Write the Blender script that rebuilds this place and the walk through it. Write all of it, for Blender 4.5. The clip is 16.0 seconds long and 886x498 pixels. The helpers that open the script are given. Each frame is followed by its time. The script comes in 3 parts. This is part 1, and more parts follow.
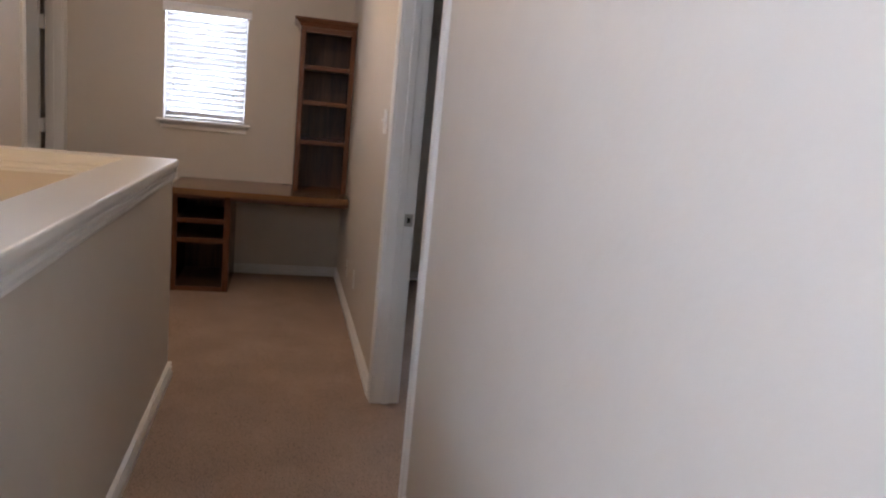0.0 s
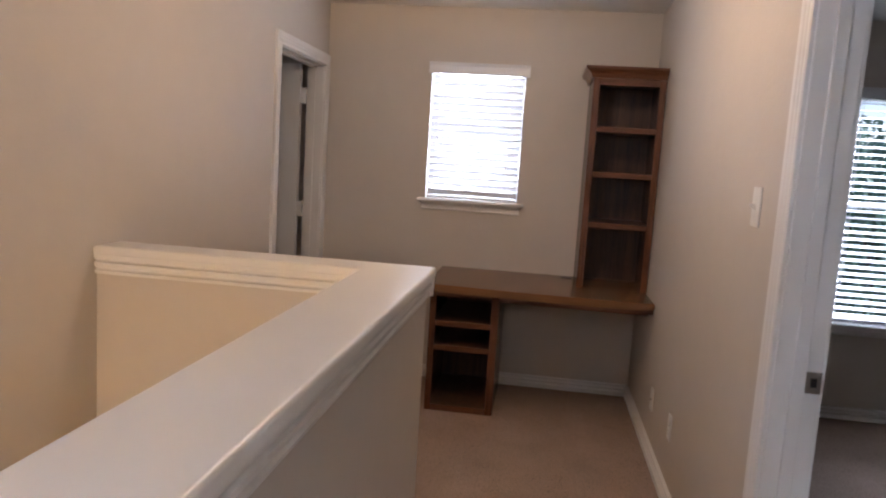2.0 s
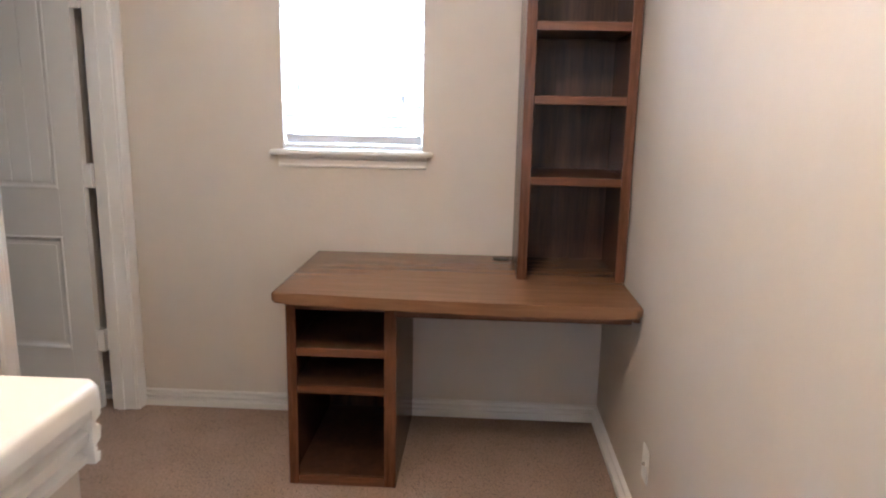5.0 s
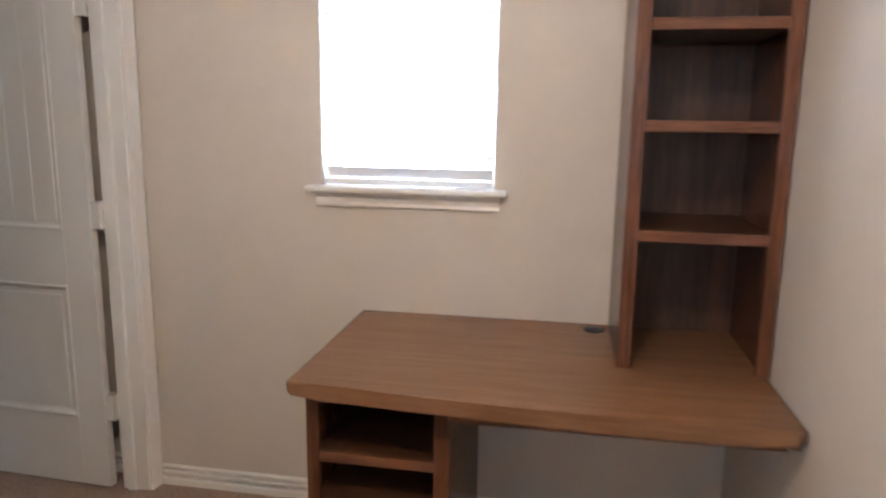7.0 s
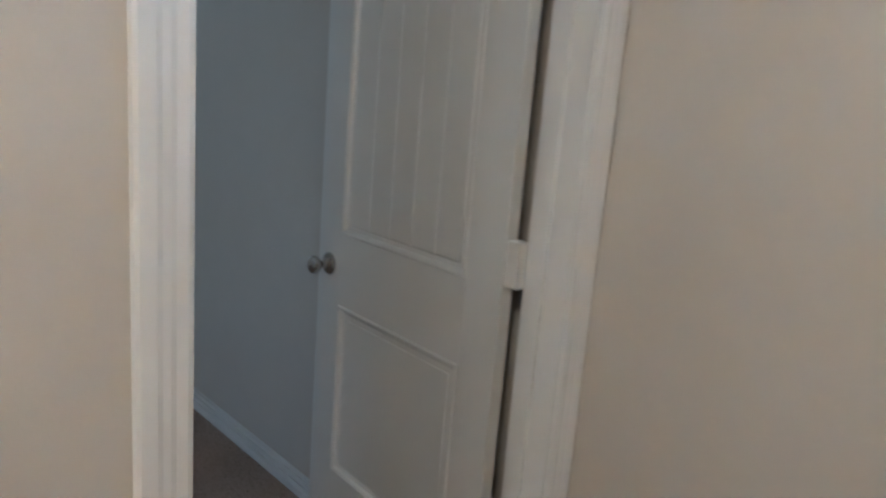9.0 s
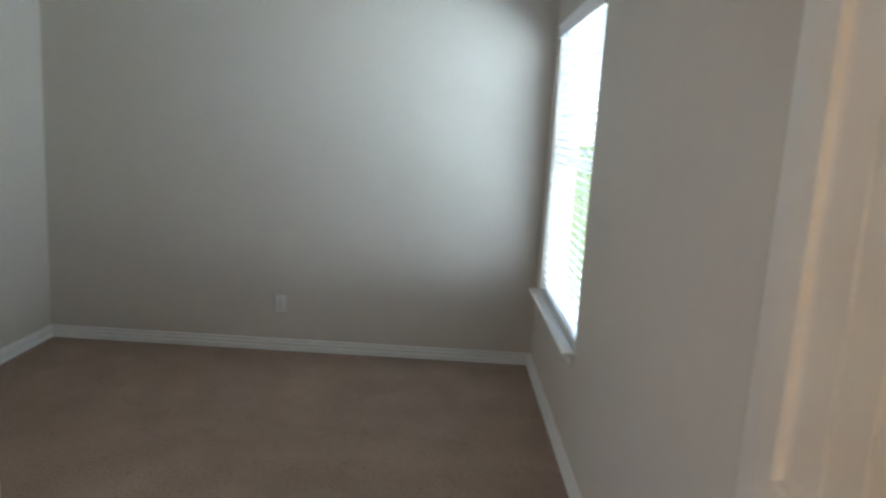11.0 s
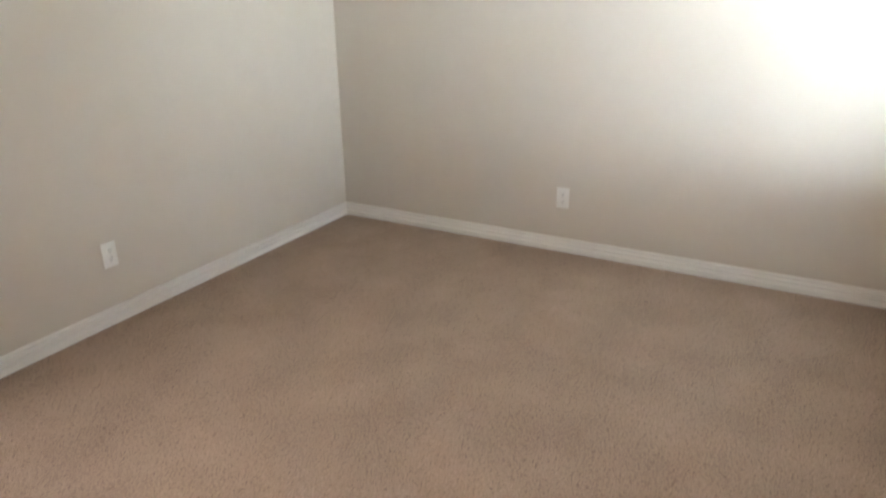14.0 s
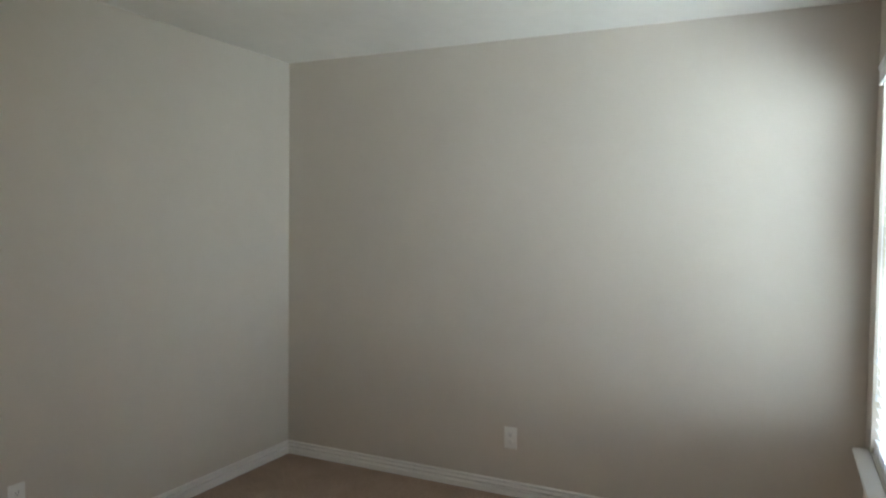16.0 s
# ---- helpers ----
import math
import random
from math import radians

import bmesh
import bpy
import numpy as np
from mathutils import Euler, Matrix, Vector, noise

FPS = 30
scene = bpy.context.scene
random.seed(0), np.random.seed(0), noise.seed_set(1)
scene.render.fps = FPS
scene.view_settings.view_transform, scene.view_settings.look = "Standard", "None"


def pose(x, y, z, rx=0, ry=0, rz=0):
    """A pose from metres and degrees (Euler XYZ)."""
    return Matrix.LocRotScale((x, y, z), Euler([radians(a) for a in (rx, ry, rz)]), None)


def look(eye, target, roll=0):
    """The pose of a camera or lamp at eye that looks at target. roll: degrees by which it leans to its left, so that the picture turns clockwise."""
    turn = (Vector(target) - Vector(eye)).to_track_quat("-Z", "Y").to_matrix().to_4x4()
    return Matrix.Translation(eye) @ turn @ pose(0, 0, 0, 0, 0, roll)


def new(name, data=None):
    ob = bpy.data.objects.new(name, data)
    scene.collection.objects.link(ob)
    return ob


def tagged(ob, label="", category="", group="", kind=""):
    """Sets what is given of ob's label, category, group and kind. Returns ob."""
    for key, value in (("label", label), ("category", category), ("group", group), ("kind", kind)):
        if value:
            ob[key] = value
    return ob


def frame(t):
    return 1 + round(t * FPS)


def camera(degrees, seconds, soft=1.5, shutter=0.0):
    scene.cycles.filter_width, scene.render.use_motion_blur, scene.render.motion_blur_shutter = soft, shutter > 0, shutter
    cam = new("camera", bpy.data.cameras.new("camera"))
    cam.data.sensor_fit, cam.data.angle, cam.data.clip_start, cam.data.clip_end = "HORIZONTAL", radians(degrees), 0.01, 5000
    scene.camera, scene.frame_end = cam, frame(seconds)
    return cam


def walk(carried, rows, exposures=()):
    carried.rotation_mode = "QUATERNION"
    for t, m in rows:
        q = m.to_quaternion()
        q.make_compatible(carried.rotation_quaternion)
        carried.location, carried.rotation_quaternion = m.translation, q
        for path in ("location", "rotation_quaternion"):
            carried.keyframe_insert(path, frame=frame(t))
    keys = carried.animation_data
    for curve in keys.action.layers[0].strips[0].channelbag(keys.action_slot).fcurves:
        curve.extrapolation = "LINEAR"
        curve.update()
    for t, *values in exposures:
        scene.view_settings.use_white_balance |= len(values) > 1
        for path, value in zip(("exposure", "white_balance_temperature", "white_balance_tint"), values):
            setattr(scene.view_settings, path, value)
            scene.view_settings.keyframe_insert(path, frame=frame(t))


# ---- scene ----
cam = camera(64.4, 16.0, soft=2.2, shutter=0.4)
PATH = [
    (0, (-0.494, -5.937, 1.426), (-0.039, -4.025, 1.06), 5.6),
    (0.5, (-0.518, -5.59, 1.405), (-0.067, -3.673, 1.058), 5.4),
    (1, (-0.537, -5.216, 1.407), (-0.138, -3.297, 1.013), 5.1),
    (1.5, (-0.651, -4.881, 1.452), (-0.609, -2.906, 1.144), 3.7),
    (2, (-0.656, -4.624, 1.456), (-0.922, -2.657, 1.21), 3.6),
    (2.5, (-0.614, -4.326, 1.443), (-0.769, -2.347, 1.202), 3.0),
    (3, (-0.633, -4.005, 1.448), (-0.674, -2.025, 1.167), 3.1),
    (3.5, (-0.633, -3.727, 1.425), (-0.583, -1.748, 1.145), 3.0),
    (4, (-0.579, -3.434, 1.416), (-0.618, -1.471, 1.035), 1.6),
    (6.5, (-0.559, -2.621, 1.43), (-0.722, -0.67, 1.021), 0.6),
    (7, (-0.571, -2.375, 1.455), (-0.911, -0.439, 1.085), 0.8),
    (7.5, (-0.7, -2.051, 1.46), (-1.289, -0.175, 1.093), 2.2),
    (8, (-0.817, -1.682, 1.454), (-1.741, 0.047, 1.059), 1.5),
    (8.5, (-1.017, -1.36, 1.459), (-2.295, 0.112, 1.013), 0.9),
    (8.7, (-1.146, -1.307, 1.413), (-2.464, 0.135, 0.987), 2.8),
    (10.8, (-1.858, -0.605, 1.501), (-3.824, -0.481, 1.153), 3.7),
    (11, (-1.961, -0.573, 1.511), (-3.931, -0.568, 1.166), 3.5),
    (11.5, (-2.215, -0.395, 1.41), (-4.135, -0.874, 1.114), 1.9),
    (12, (-2.43, -0.41, 1.5), (-4.256, -1.112, 1.083), 2.4),
    (12.5, (-2.606, -0.414, 1.494), (-4.291, -1.164, 0.718), 2.1),
    (13, (-2.752, -0.393, 1.489), (-4.271, -1.201, 0.47), -1.7),
    (13.5, (-2.792, -0.391, 1.457), (-4.34, -1.257, 0.532), -2.0),
    (14, (-2.813, -0.345, 1.474), (-4.436, -1.259, 0.747), -0.8),
    (14.5, (-2.774, -0.398, 1.526), (-4.507, -1.276, 1.053), 0.1),
    (15, (-2.763, -0.387, 1.513), (-4.554, -1.258, 1.326), 0.3),
    (15.3, (-2.86, -0.219, 1.456), (-4.63, -1.149, 1.433), 0.2),
    (15.5, (-2.859, -0.202, 1.519), (-4.632, -1.128, 1.491), 0.1),
    (16, (-2.849, -0.283, 1.479), (-4.644, -1.16, 1.399), 0.7),
]
EXPOSURES = [(0.0, 0.25, 5900, 21), (1.0, 0.45, 5800, 22), (2.0, 0.5, 5900, 24), (3.0, 0.65, 5600, 21), (3.5, 0.75, 5500, 20), (4.0, 1.0, 5300, 18), (6.4, 2.15, 5400, 15),
             (7.0, 1.6, 5400, 16), (7.5, 1.15, 5300, 15), (8.0, 0.72, 5000, 10), (8.7, 1.05, 4900, 7), (10.8, 2.05, 6200, 14), (11.0, 2.05, 6300, 16), (11.5, 2.05, 6600, 18),
             (12.3, 2.5, 6800, 18), (13.0, 3.35, 7100, 21), (14.0, 3.4, 7200, 22), (14.5, 3.05, 7100, 21), (15.2, 2.55, 7000, 20), (16.0, 2.15, 7000, 18)]
walk(cam, [(t, look(eye, target, roll)) for t, eye, target, roll in PATH], EXPOSURES)

# ---- world, sun and large lights ----
world = bpy.data.worlds.new("world")
scene.world = world
world.use_nodes = True
wn = world.node_tree
sky = wn.nodes.new("ShaderNodeTexSky")
sky.sky_type = "NISHITA"
sky.sun_disc = False
sky.sun_elevation, sky.sun_rotation = radians(59), radians(101)
wn.links.new(sky.outputs[0], wn.nodes["Background"].inputs[0])
wn.nodes["Background"].inputs[1].default_value = 0.15

sun = new("sun", bpy.data.lights.new("sun", "SUN"))
sun.data.energy, sun.data.angle, sun.data.color = 4.5, radians(0.5), (1.0, 0.95, 0.86)
sun.matrix_world = look((0, 0, 0), (-0.5, 0.1, -0.86))


def window_lamp(name, eye, target, w, h, watts, colour):
    lamp = new(name, bpy.data.lights.new(name, "AREA"))
    lamp.data.shape, lamp.data.size, lamp.data.size_y = "RECTANGLE", w, h
    lamp.data.energy, lamp.data.color = watts, colour
    lamp.matrix_world = look(eye, target)
    return lamp


DAY = (0.84, 0.94, 1.0)
window_lamp("sky_light_hall", (-1.12, 0.165, 1.64), (-1.12, -1, 1.64), 0.58, 0.86, 11, DAY)
window_lamp("sky_light_bedroom", (-4.75, 0.95, 1.40), (-6.10, -0.40, 1.40), 2.0, 1.9, 36, (0.66, 0.88, 1.0))
# added fill lamp, out of view, that brightens the open bedroom door
window_lamp("fill_light_bedroom_south", (-3.4, -3.23, 1.35), (-3.4, -2, 1.35), 0.95, 1.45, 2.0, (0.94, 0.97, 1.0))
window_lamp("sky_light_side_room", (1.47, 1.5, 2.9), (1.47, 0, 1.3), 2.6, 1.6, 330, DAY)
window_lamp("sky_light_landing", (-2.30, -6.285, 1.99), (0, -6.285, 1.99), 1.09, 0.75, 32, (0.74, 0.88, 1.0))
stair_bulb = new("stair_bulb", bpy.data.lights.new("stair_bulb", "POINT"))
stair_bulb.data.energy, stair_bulb.data.color, stair_bulb.data.shadow_soft_size = 100, (1.0, 0.66, 0.28), 0.09
stair_bulb.location = (-1.66, -5.9, -0.45)
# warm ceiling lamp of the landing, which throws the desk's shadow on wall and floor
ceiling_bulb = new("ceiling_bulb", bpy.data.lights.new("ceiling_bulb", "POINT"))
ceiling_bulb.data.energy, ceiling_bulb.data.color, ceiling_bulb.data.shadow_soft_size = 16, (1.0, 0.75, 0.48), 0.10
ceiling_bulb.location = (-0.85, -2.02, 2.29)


# ---- materials ----
def material(name, colour, rough=0.6, metal=0.0, grain=40.0, vary=0.06, bump=0.0, bump_scale=200.0, stretch=(1, 1, 1), big=1.2, big_vary=0.04):
    """A surface with grain and larger stains, both in metres."""
    m = bpy.data.materials.new(name)
    m.use_nodes = True
    nt = m.node_tree
    bsdf = nt.nodes["Principled BSDF"]
    bsdf.inputs["Roughness"].default_value, bsdf.inputs["Metallic"].default_value = rough, metal
    geo = nt.nodes.new("ShaderNodeNewGeometry")
    scale = nt.nodes.new("ShaderNodeVectorMath")
    scale.operation = "MULTIPLY"
    scale.inputs[1].default_value = stretch
    nt.links.new(geo.outputs["Position"], scale.inputs[0])

    def noisy(freq, detail):
        n = nt.nodes.new("ShaderNodeTexNoise")
        n.inputs["Scale"].default_value, n.inputs["Detail"].default_value = freq, detail
        nt.links.new(scale.outputs[0], n.inputs["Vector"])
        return n

    def shade(n, amount, source):
        mr = nt.nodes.new("ShaderNodeMapRange")
        mr.inputs[1].default_value, mr.inputs[2].default_value = 0.3, 0.7
        mr.inputs[3].default_value, mr.inputs[4].default_value = 1 - amount, 1 + amount
        nt.links.new(n.outputs[0], mr.inputs[0])
        vm = nt.nodes.new("ShaderNodeVectorMath")
        vm.operation = "SCALE"
        nt.links.new(mr.outputs[0], vm.inputs["Scale"])
        if source is None:
            vm.inputs[0].default_value = colour
        else:
            nt.links.new(source, vm.inputs[0])
        return vm.outputs[0]

    col = shade(noisy(grain, 4), vary, None)
    col = shade(noisy(big, 3), big_vary, col)
    nt.links.new(col, bsdf.inputs["Base Color"])
    if bump:
        b = nt.nodes.new("ShaderNodeBump")
        b.inputs["Strength"].default_value, b.inputs["Distance"].default_value = bump, 0.004
        nt.links.new(noisy(bump_scale, 3).outputs[0], b.inputs["Height"])
        nt.links.new(b.outputs[0], bsdf.inputs["Normal"])
    return m


def wood_material(name, dark, light, rough, stretch):
    """Stained oak: long streaks along one axis and fine dark pores."""
    m = bpy.data.materials.new(name)
    m.use_nodes = True
    nt = m.node_tree
    bsdf = nt.nodes["Principled BSDF"]
    bsdf.inputs["Roughness"].default_value = rough
    bsdf.inputs["Specular IOR Level"].default_value = 0.35
    geo = nt.nodes.new("ShaderNodeNewGeometry")
    info = nt.nodes.new("ShaderNodeObjectInfo")
    off = nt.nodes.new("ShaderNodeVectorMath")
    off.operation = "MULTIPLY_ADD"
    off.inputs[1].default_value = stretch
    nt.links.new(geo.outputs["Position"], off.inputs[0])
    nt.links.new(info.outputs["Random"], off.inputs[2])

    def noisy(freq, detail, twist):
        n = nt.nodes.new("ShaderNodeTexNoise")
        n.inputs["Scale"].default_value, n.inputs["Detail"].default_value, n.inputs["Distortion"].default_value = freq, detail, twist
        nt.links.new(off.outputs[0], n.inputs["Vector"])
        return n

    broad, fine = noisy(1.0, 5, 1.2), noisy(7.0, 3, 0.2)
    ramp = nt.nodes.new("ShaderNodeValToRGB")
    ramp.color_ramp.elements[0].position, ramp.color_ramp.elements[0].color = 0.33, (*dark, 1)
    ramp.color_ramp.elements[1].position, ramp.color_ramp.elements[1].color = 0.68, (*light, 1)
    mixv = nt.nodes.new("ShaderNodeMath")
    mixv.operation = "MULTIPLY_ADD"
    mixv.inputs[1].default_value = 0.35
    half = nt.nodes.new("ShaderNodeMath")
    half.operation = "MULTIPLY"
    half.inputs[1].default_value = 0.65
    nt.links.new(broad.outputs[0], half.inputs[0])
    nt.links.new(fine.outputs[0], mixv.inputs[0])
    nt.links.new(half.outputs[0], mixv.inputs[2])
    nt.links.new(mixv.outputs[0], ramp.inputs[0])
    nt.links.new(ramp.outputs[0], bsdf.inputs["Base Color"])
    b = nt.nodes.new("ShaderNodeBump")
    b.inputs["Strength"].default_value, b.inputs["Distance"].default_value = 0.15, 0.001
    nt.links.new(fine.outputs[0], b.inputs["Height"])
    nt.links.new(b.outputs[0], bsdf.inputs["Normal"])
    return m


def carpet_material():
    m = material("carpet", (0.375, 0.275, 0.213), rough=0.95, grain=150, vary=0.30, bump=0.7, bump_scale=140, big=3.5, big_vary=0.10)
    nt = m.node_tree
    bsdf = nt.nodes["Principled BSDF"]
    bsdf.inputs["Specular IOR Level"].default_value = 0.1
    nt.nodes["Bump"].inputs["Distance"].default_value = 0.006
    # dark pits between the tufts
    geo = nt.nodes.new("ShaderNodeNewGeometry")
    pits = nt.nodes.new("ShaderNodeTexNoise")
    pits.inputs["Scale"].default_value, pits.inputs["Detail"].default_value = 135, 3
    pits.inputs["Distortion"].default_value = 1.2
    nt.links.new(geo.outputs["Position"], pits.inputs["Vector"])
    deep = nt.nodes.new("ShaderNodeMapRange")
    deep.inputs[1].default_value, deep.inputs[2].default_value, deep.inputs[3].default_value, deep.inputs[4].default_value = 0.55, 0.69, 1.0, 0.40
    nt.links.new(pits.outputs[0], deep.inputs[0])
    shade = nt.nodes.new("ShaderNodeVectorMath")
    shade.operation = "SCALE"
    nt.links.new(bsdf.inputs["Base Color"].links[0].from_socket, shade.inputs[0])
    nt.links.new(deep.outputs[0], shade.inputs["Scale"])
    nt.links.new(shade.outputs[0], bsdf.inputs["Base Color"])
    return m


def glass_material():
    m = bpy.data.materials.new("glass")
    m.use_nodes = True
    bsdf = m.node_tree.nodes["Principled BSDF"]
    bsdf.inputs["Base Color"].default_value = (1, 1, 1, 1)
    bsdf.inputs["Roughness"].default_value, bsdf.inputs["Transmission Weight"].default_value = 0.0, 1.0
    bsdf.inputs["IOR"].default_value = 1.02
    return m


def glow_material(name, colour, strength):
    m = bpy.data.materials.new(name)
    m.use_nodes = True
    bsdf = m.node_tree.nodes["Principled BSDF"]
    bsdf.inputs["Base Color"].default_value = (0.8, 0.8, 0.8, 1)
    bsdf.inputs["Emission Color"].default_value, bsdf.inputs["Emission Strength"].default_value = (*colour, 1), strength
    return m


PAINT = material("wall_paint", (0.58, 0.525, 0.455), rough=0.55, grain=9, vary=0.012, bump=0.24, bump_scale=48, big=0.8, big_vary=0.02)
CEIL = material("ceiling_paint", (0.80, 0.78, 0.73), rough=0.8, grain=12, vary=0.015, bump=0.3, bump_scale=80)
TRIM = material("trim_paint", (0.76, 0.74, 0.70), rough=0.28, grain=6, vary=0.012, bump=0.03, bump_scale=60)
DOORP = material("door_paint", (0.74, 0.72, 0.68), rough=0.33, grain=5, vary=0.012, bump=0.06, bump_scale=140, stretch=(1, 1, 0.15))
CARPET = carpet_material()
WOOD_X = wood_material("oak_grain_across", (0.066, 0.026, 0.012), (0.185, 0.076, 0.037), 0.28, (2.5, 38, 38))
WOOD_Z = wood_material("oak_grain_upright", (0.060, 0.024, 0.012), (0.175, 0.072, 0.036), 0.27, (38, 38, 2.5))
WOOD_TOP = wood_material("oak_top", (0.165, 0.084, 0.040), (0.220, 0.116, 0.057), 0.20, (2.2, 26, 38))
# same oak for the open insides, with the recesses' shade put into its colour
WOOD_SHADED = wood_material("oak_inside_shaded", (0.034, 0.015, 0.008), (0.105, 0.047, 0.024), 0.38, (22, 22, 1.4))
PLASTIC = material("white_plastic", (0.78, 0.77, 0.73), rough=0.35, vary=0.01)
SLAT = material("slat_vinyl", (0.82, 0.83, 0.84), rough=0.4, grain=20, vary=0.01)
VINYL = material("window_vinyl", (0.80, 0.81, 0.82), rough=0.35, vary=0.01)
NICKEL = material("satin_nickel", (0.50, 0.47, 0.43), rough=0.25, metal=1.0, grain=80, vary=0.03)
STEEL = material("strike_steel", (0.42, 0.40, 0.37), rough=0.32, metal=1.0, grain=90, vary=0.05)
BLACK = material("black_plastic", (0.012, 0.011, 0.010), rough=0.45, vary=0.05)
GLASS = glass_material()
LEAF = material("leaf", (0.08, 0.16, 0.115), rough=0.55, grain=3, vary=0.35)
BARK = material("bark", (0.11, 0.08, 0.055), rough=0.9, grain=25, vary=0.3, bump=0.6, bump_scale=40)
GRASS = material("grass", (0.07, 0.11, 0.035), rough=0.9, grain=4, vary=0.3, big=0.2, big_vary=0.2)
SHADE = glow_material("lamp_glass", (1.0, 0.72, 0.38), 1.5)


# ---- mesh helpers ----
def box(bm, x0, y0, z0, x1, y1, z1):
    """A block between two corners."""
    vs = [bm.verts.new((x, y, z)) for z in (z0, z1) for y in (y0, y1) for x in (x0, x1)]
    for q in ((0, 2, 3, 1), (4, 5, 7, 6), (0, 1, 5, 4), (2, 6, 7, 3), (0, 4, 6, 2), (1, 3, 7, 5)):
        bm.faces.new([vs[i] for i in q])
    return vs


def block(x0, y0, z0, x1, y1, z1, bevel=0.0):
    bm = bmesh.new()
    box(bm, x0, y0, z0, x1, y1, z1)
    if bevel:
        bmesh.ops.bevel(bm, geom=list(bm.edges), offset=bevel, segments=2, affect="EDGES", profile=0.5)
    return bm


def prism(bm, profile, p0, p1, u, v):
    """A moulding: the profile's (u, v) points carried from p0 to p1."""
    p0, p1, u, v = Vector(p0), Vector(p1), Vector(u), Vector(v)
    a = [bm.verts.new(p0 + u * s + v * t) for s, t in profile]
    b = [bm.verts.new(p1 + u * s + v * t) for s, t in profile]
    n = len(profile)
    for i in range(n):
        bm.faces.new((a[i], a[(i + 1) % n], b[(i + 1) % n], b[i]))
    bm.faces.new(a[::-1])
    bm.faces.new(b)


def lathe(bm, profile, m, steps=24):
    """Turns (radius, height) points round the z axis of m."""
    rings = []
    for r, h in profile:
        rings.append([bm.verts.new(m @ Vector((r * math.cos(2 * math.pi * i / steps), r * math.sin(2 * math.pi * i / steps), h))) for i in range(steps)])
    for a, b in zip(rings, rings[1:]):
        for i in range(steps):
            bm.faces.new((a[i], a[(i + 1) % steps], b[(i + 1) % steps], b[i]))
    bm.faces.new(rings[0][::-1])
    bm.faces.new(rings[-1])


def mesh(name, bm, mat, smooth=False):
    bmesh.ops.recalc_face_normals(bm, faces=list(bm.faces))
    me = bpy.data.meshes.new(name)
    bm.to_mesh(me)
    bm.free()
    me.materials.append(mat)
    if smooth:
        for p in me.polygons:
            p.use_smooth = True
        me.set_sharp_from_angle(angle=radians(35))
    return me


def thing(name, label, category, m=None, group="", kind=""):
    ob = new(name)
    ob.empty_display_size = 0.1
    if m is not None:
        ob.matrix_basis = m
    return tagged(ob, label, category, group, kind)


def part(name, bm, mat, parent, label="", smooth=False):
    ob = new(name, mesh(name, bm, mat, smooth))
    ob.parent = parent
    if label:
        ob["label"] = label
    return ob


def solid(name, bm, mat, label, category, kind="", smooth=False, group=""):
    return tagged(new(name, mesh(name, bm, mat, smooth)), label, category, group, kind)


def boxes(rows):
    bm = bmesh.new()
    for r in rows:
        box(bm, *r)
    return bm


# ---- structure ----
H, LOW = 2.445, -2.7                 # ceiling, stairwell floor
XL, XB = -2.125, -2.236              # hall's and bedroom's face of the west partition
XF, YS, YB = -6.395, -3.095, 0.05             # bedroom's far and south walls
YE = -6.95                          # end of the landing
D1, D0 = -0.062, -0.875              # bedroom doorway, north and south jamb
B1, B0 = -2.65, -3.595              # side room doorway
HEAD = 2.045                        # head of the doorways
HALL_WIN = (-1.425, -0.815, 1.194, 2.075)
BED_WIN = (-6.18, -5.00, 0.535, 2.09)
SIDE_WIN = (1.13, 1.815, 0.595, 2.02)
# made-up opening in the south wall, only there to admit the fill lamp
FILL_WIN_SOUTH = (-3.9, -2.9, 0.6, 2.1)
LAND_WIN = (-6.85, -5.72, 1.60, 2.38)


def wall_with_openings_x(x0, x1, y0, y1, z0, z1, openings):
    """A wall along x with windows (x0, x1, z0, z1) through it."""
    rows, at = [], x0
    for a, b, lo, hi in sorted(openings):
        rows += [(at, y0, z0, a, y1, z1), (a, y0, z0, b, y1, lo), (a, y0, hi, b, y1, z1)]
        at = b
    return rows + [(at, y0, z0, x1, y1, z1)]


solid("wall_north", boxes(wall_with_openings_x(XB, 3.72, 0, 0.15, -0.3, H, [HALL_WIN, SIDE_WIN])), PAINT,
      "beige painted outer wall with two windows", "wall", "structure")
solid("wall_bedroom_north", boxes(wall_with_openings_x(XF - 0.12, XB, YB, YB + 0.15, -0.3, H, [BED_WIN])), PAINT,
      "beige painted bedroom outer wall with a window", "wall", "structure")
solid("wall_west_partition", boxes([(XB, D1, 0, XL, 0, H), (XB, D0, HEAD, XL, D1, H), (XB, -2.34, 0, XL, D0, H), (XB, LAND_WIN[1], LOW, XL, -2.34, H), (XB, LAND_WIN[0], LOW, XL, LAND_WIN[1], LAND_WIN[2]),
                                     (XB, LAND_WIN[0], LAND_WIN[3], XL, LAND_WIN[1], H), (XB, YE, LOW, XL, LAND_WIN[0], H)]), PAINT,
      "beige painted partition between landing and bedroom", "wall", "structure")
solid("wall_east", boxes([(0, B1, 0, 0.12, 0, H), (0, B0, HEAD, 0.12, B1, H), (0, YE, 0, 0.12, B0, H)]), PAINT,
      "beige painted landing wall with a doorway", "wall", "structure")
solid("wall_bedroom_far", boxes([(XF - 0.12, YS, 0, XF, YB, H)]), PAINT, "plain beige painted bedroom wall", "wall", "structure")
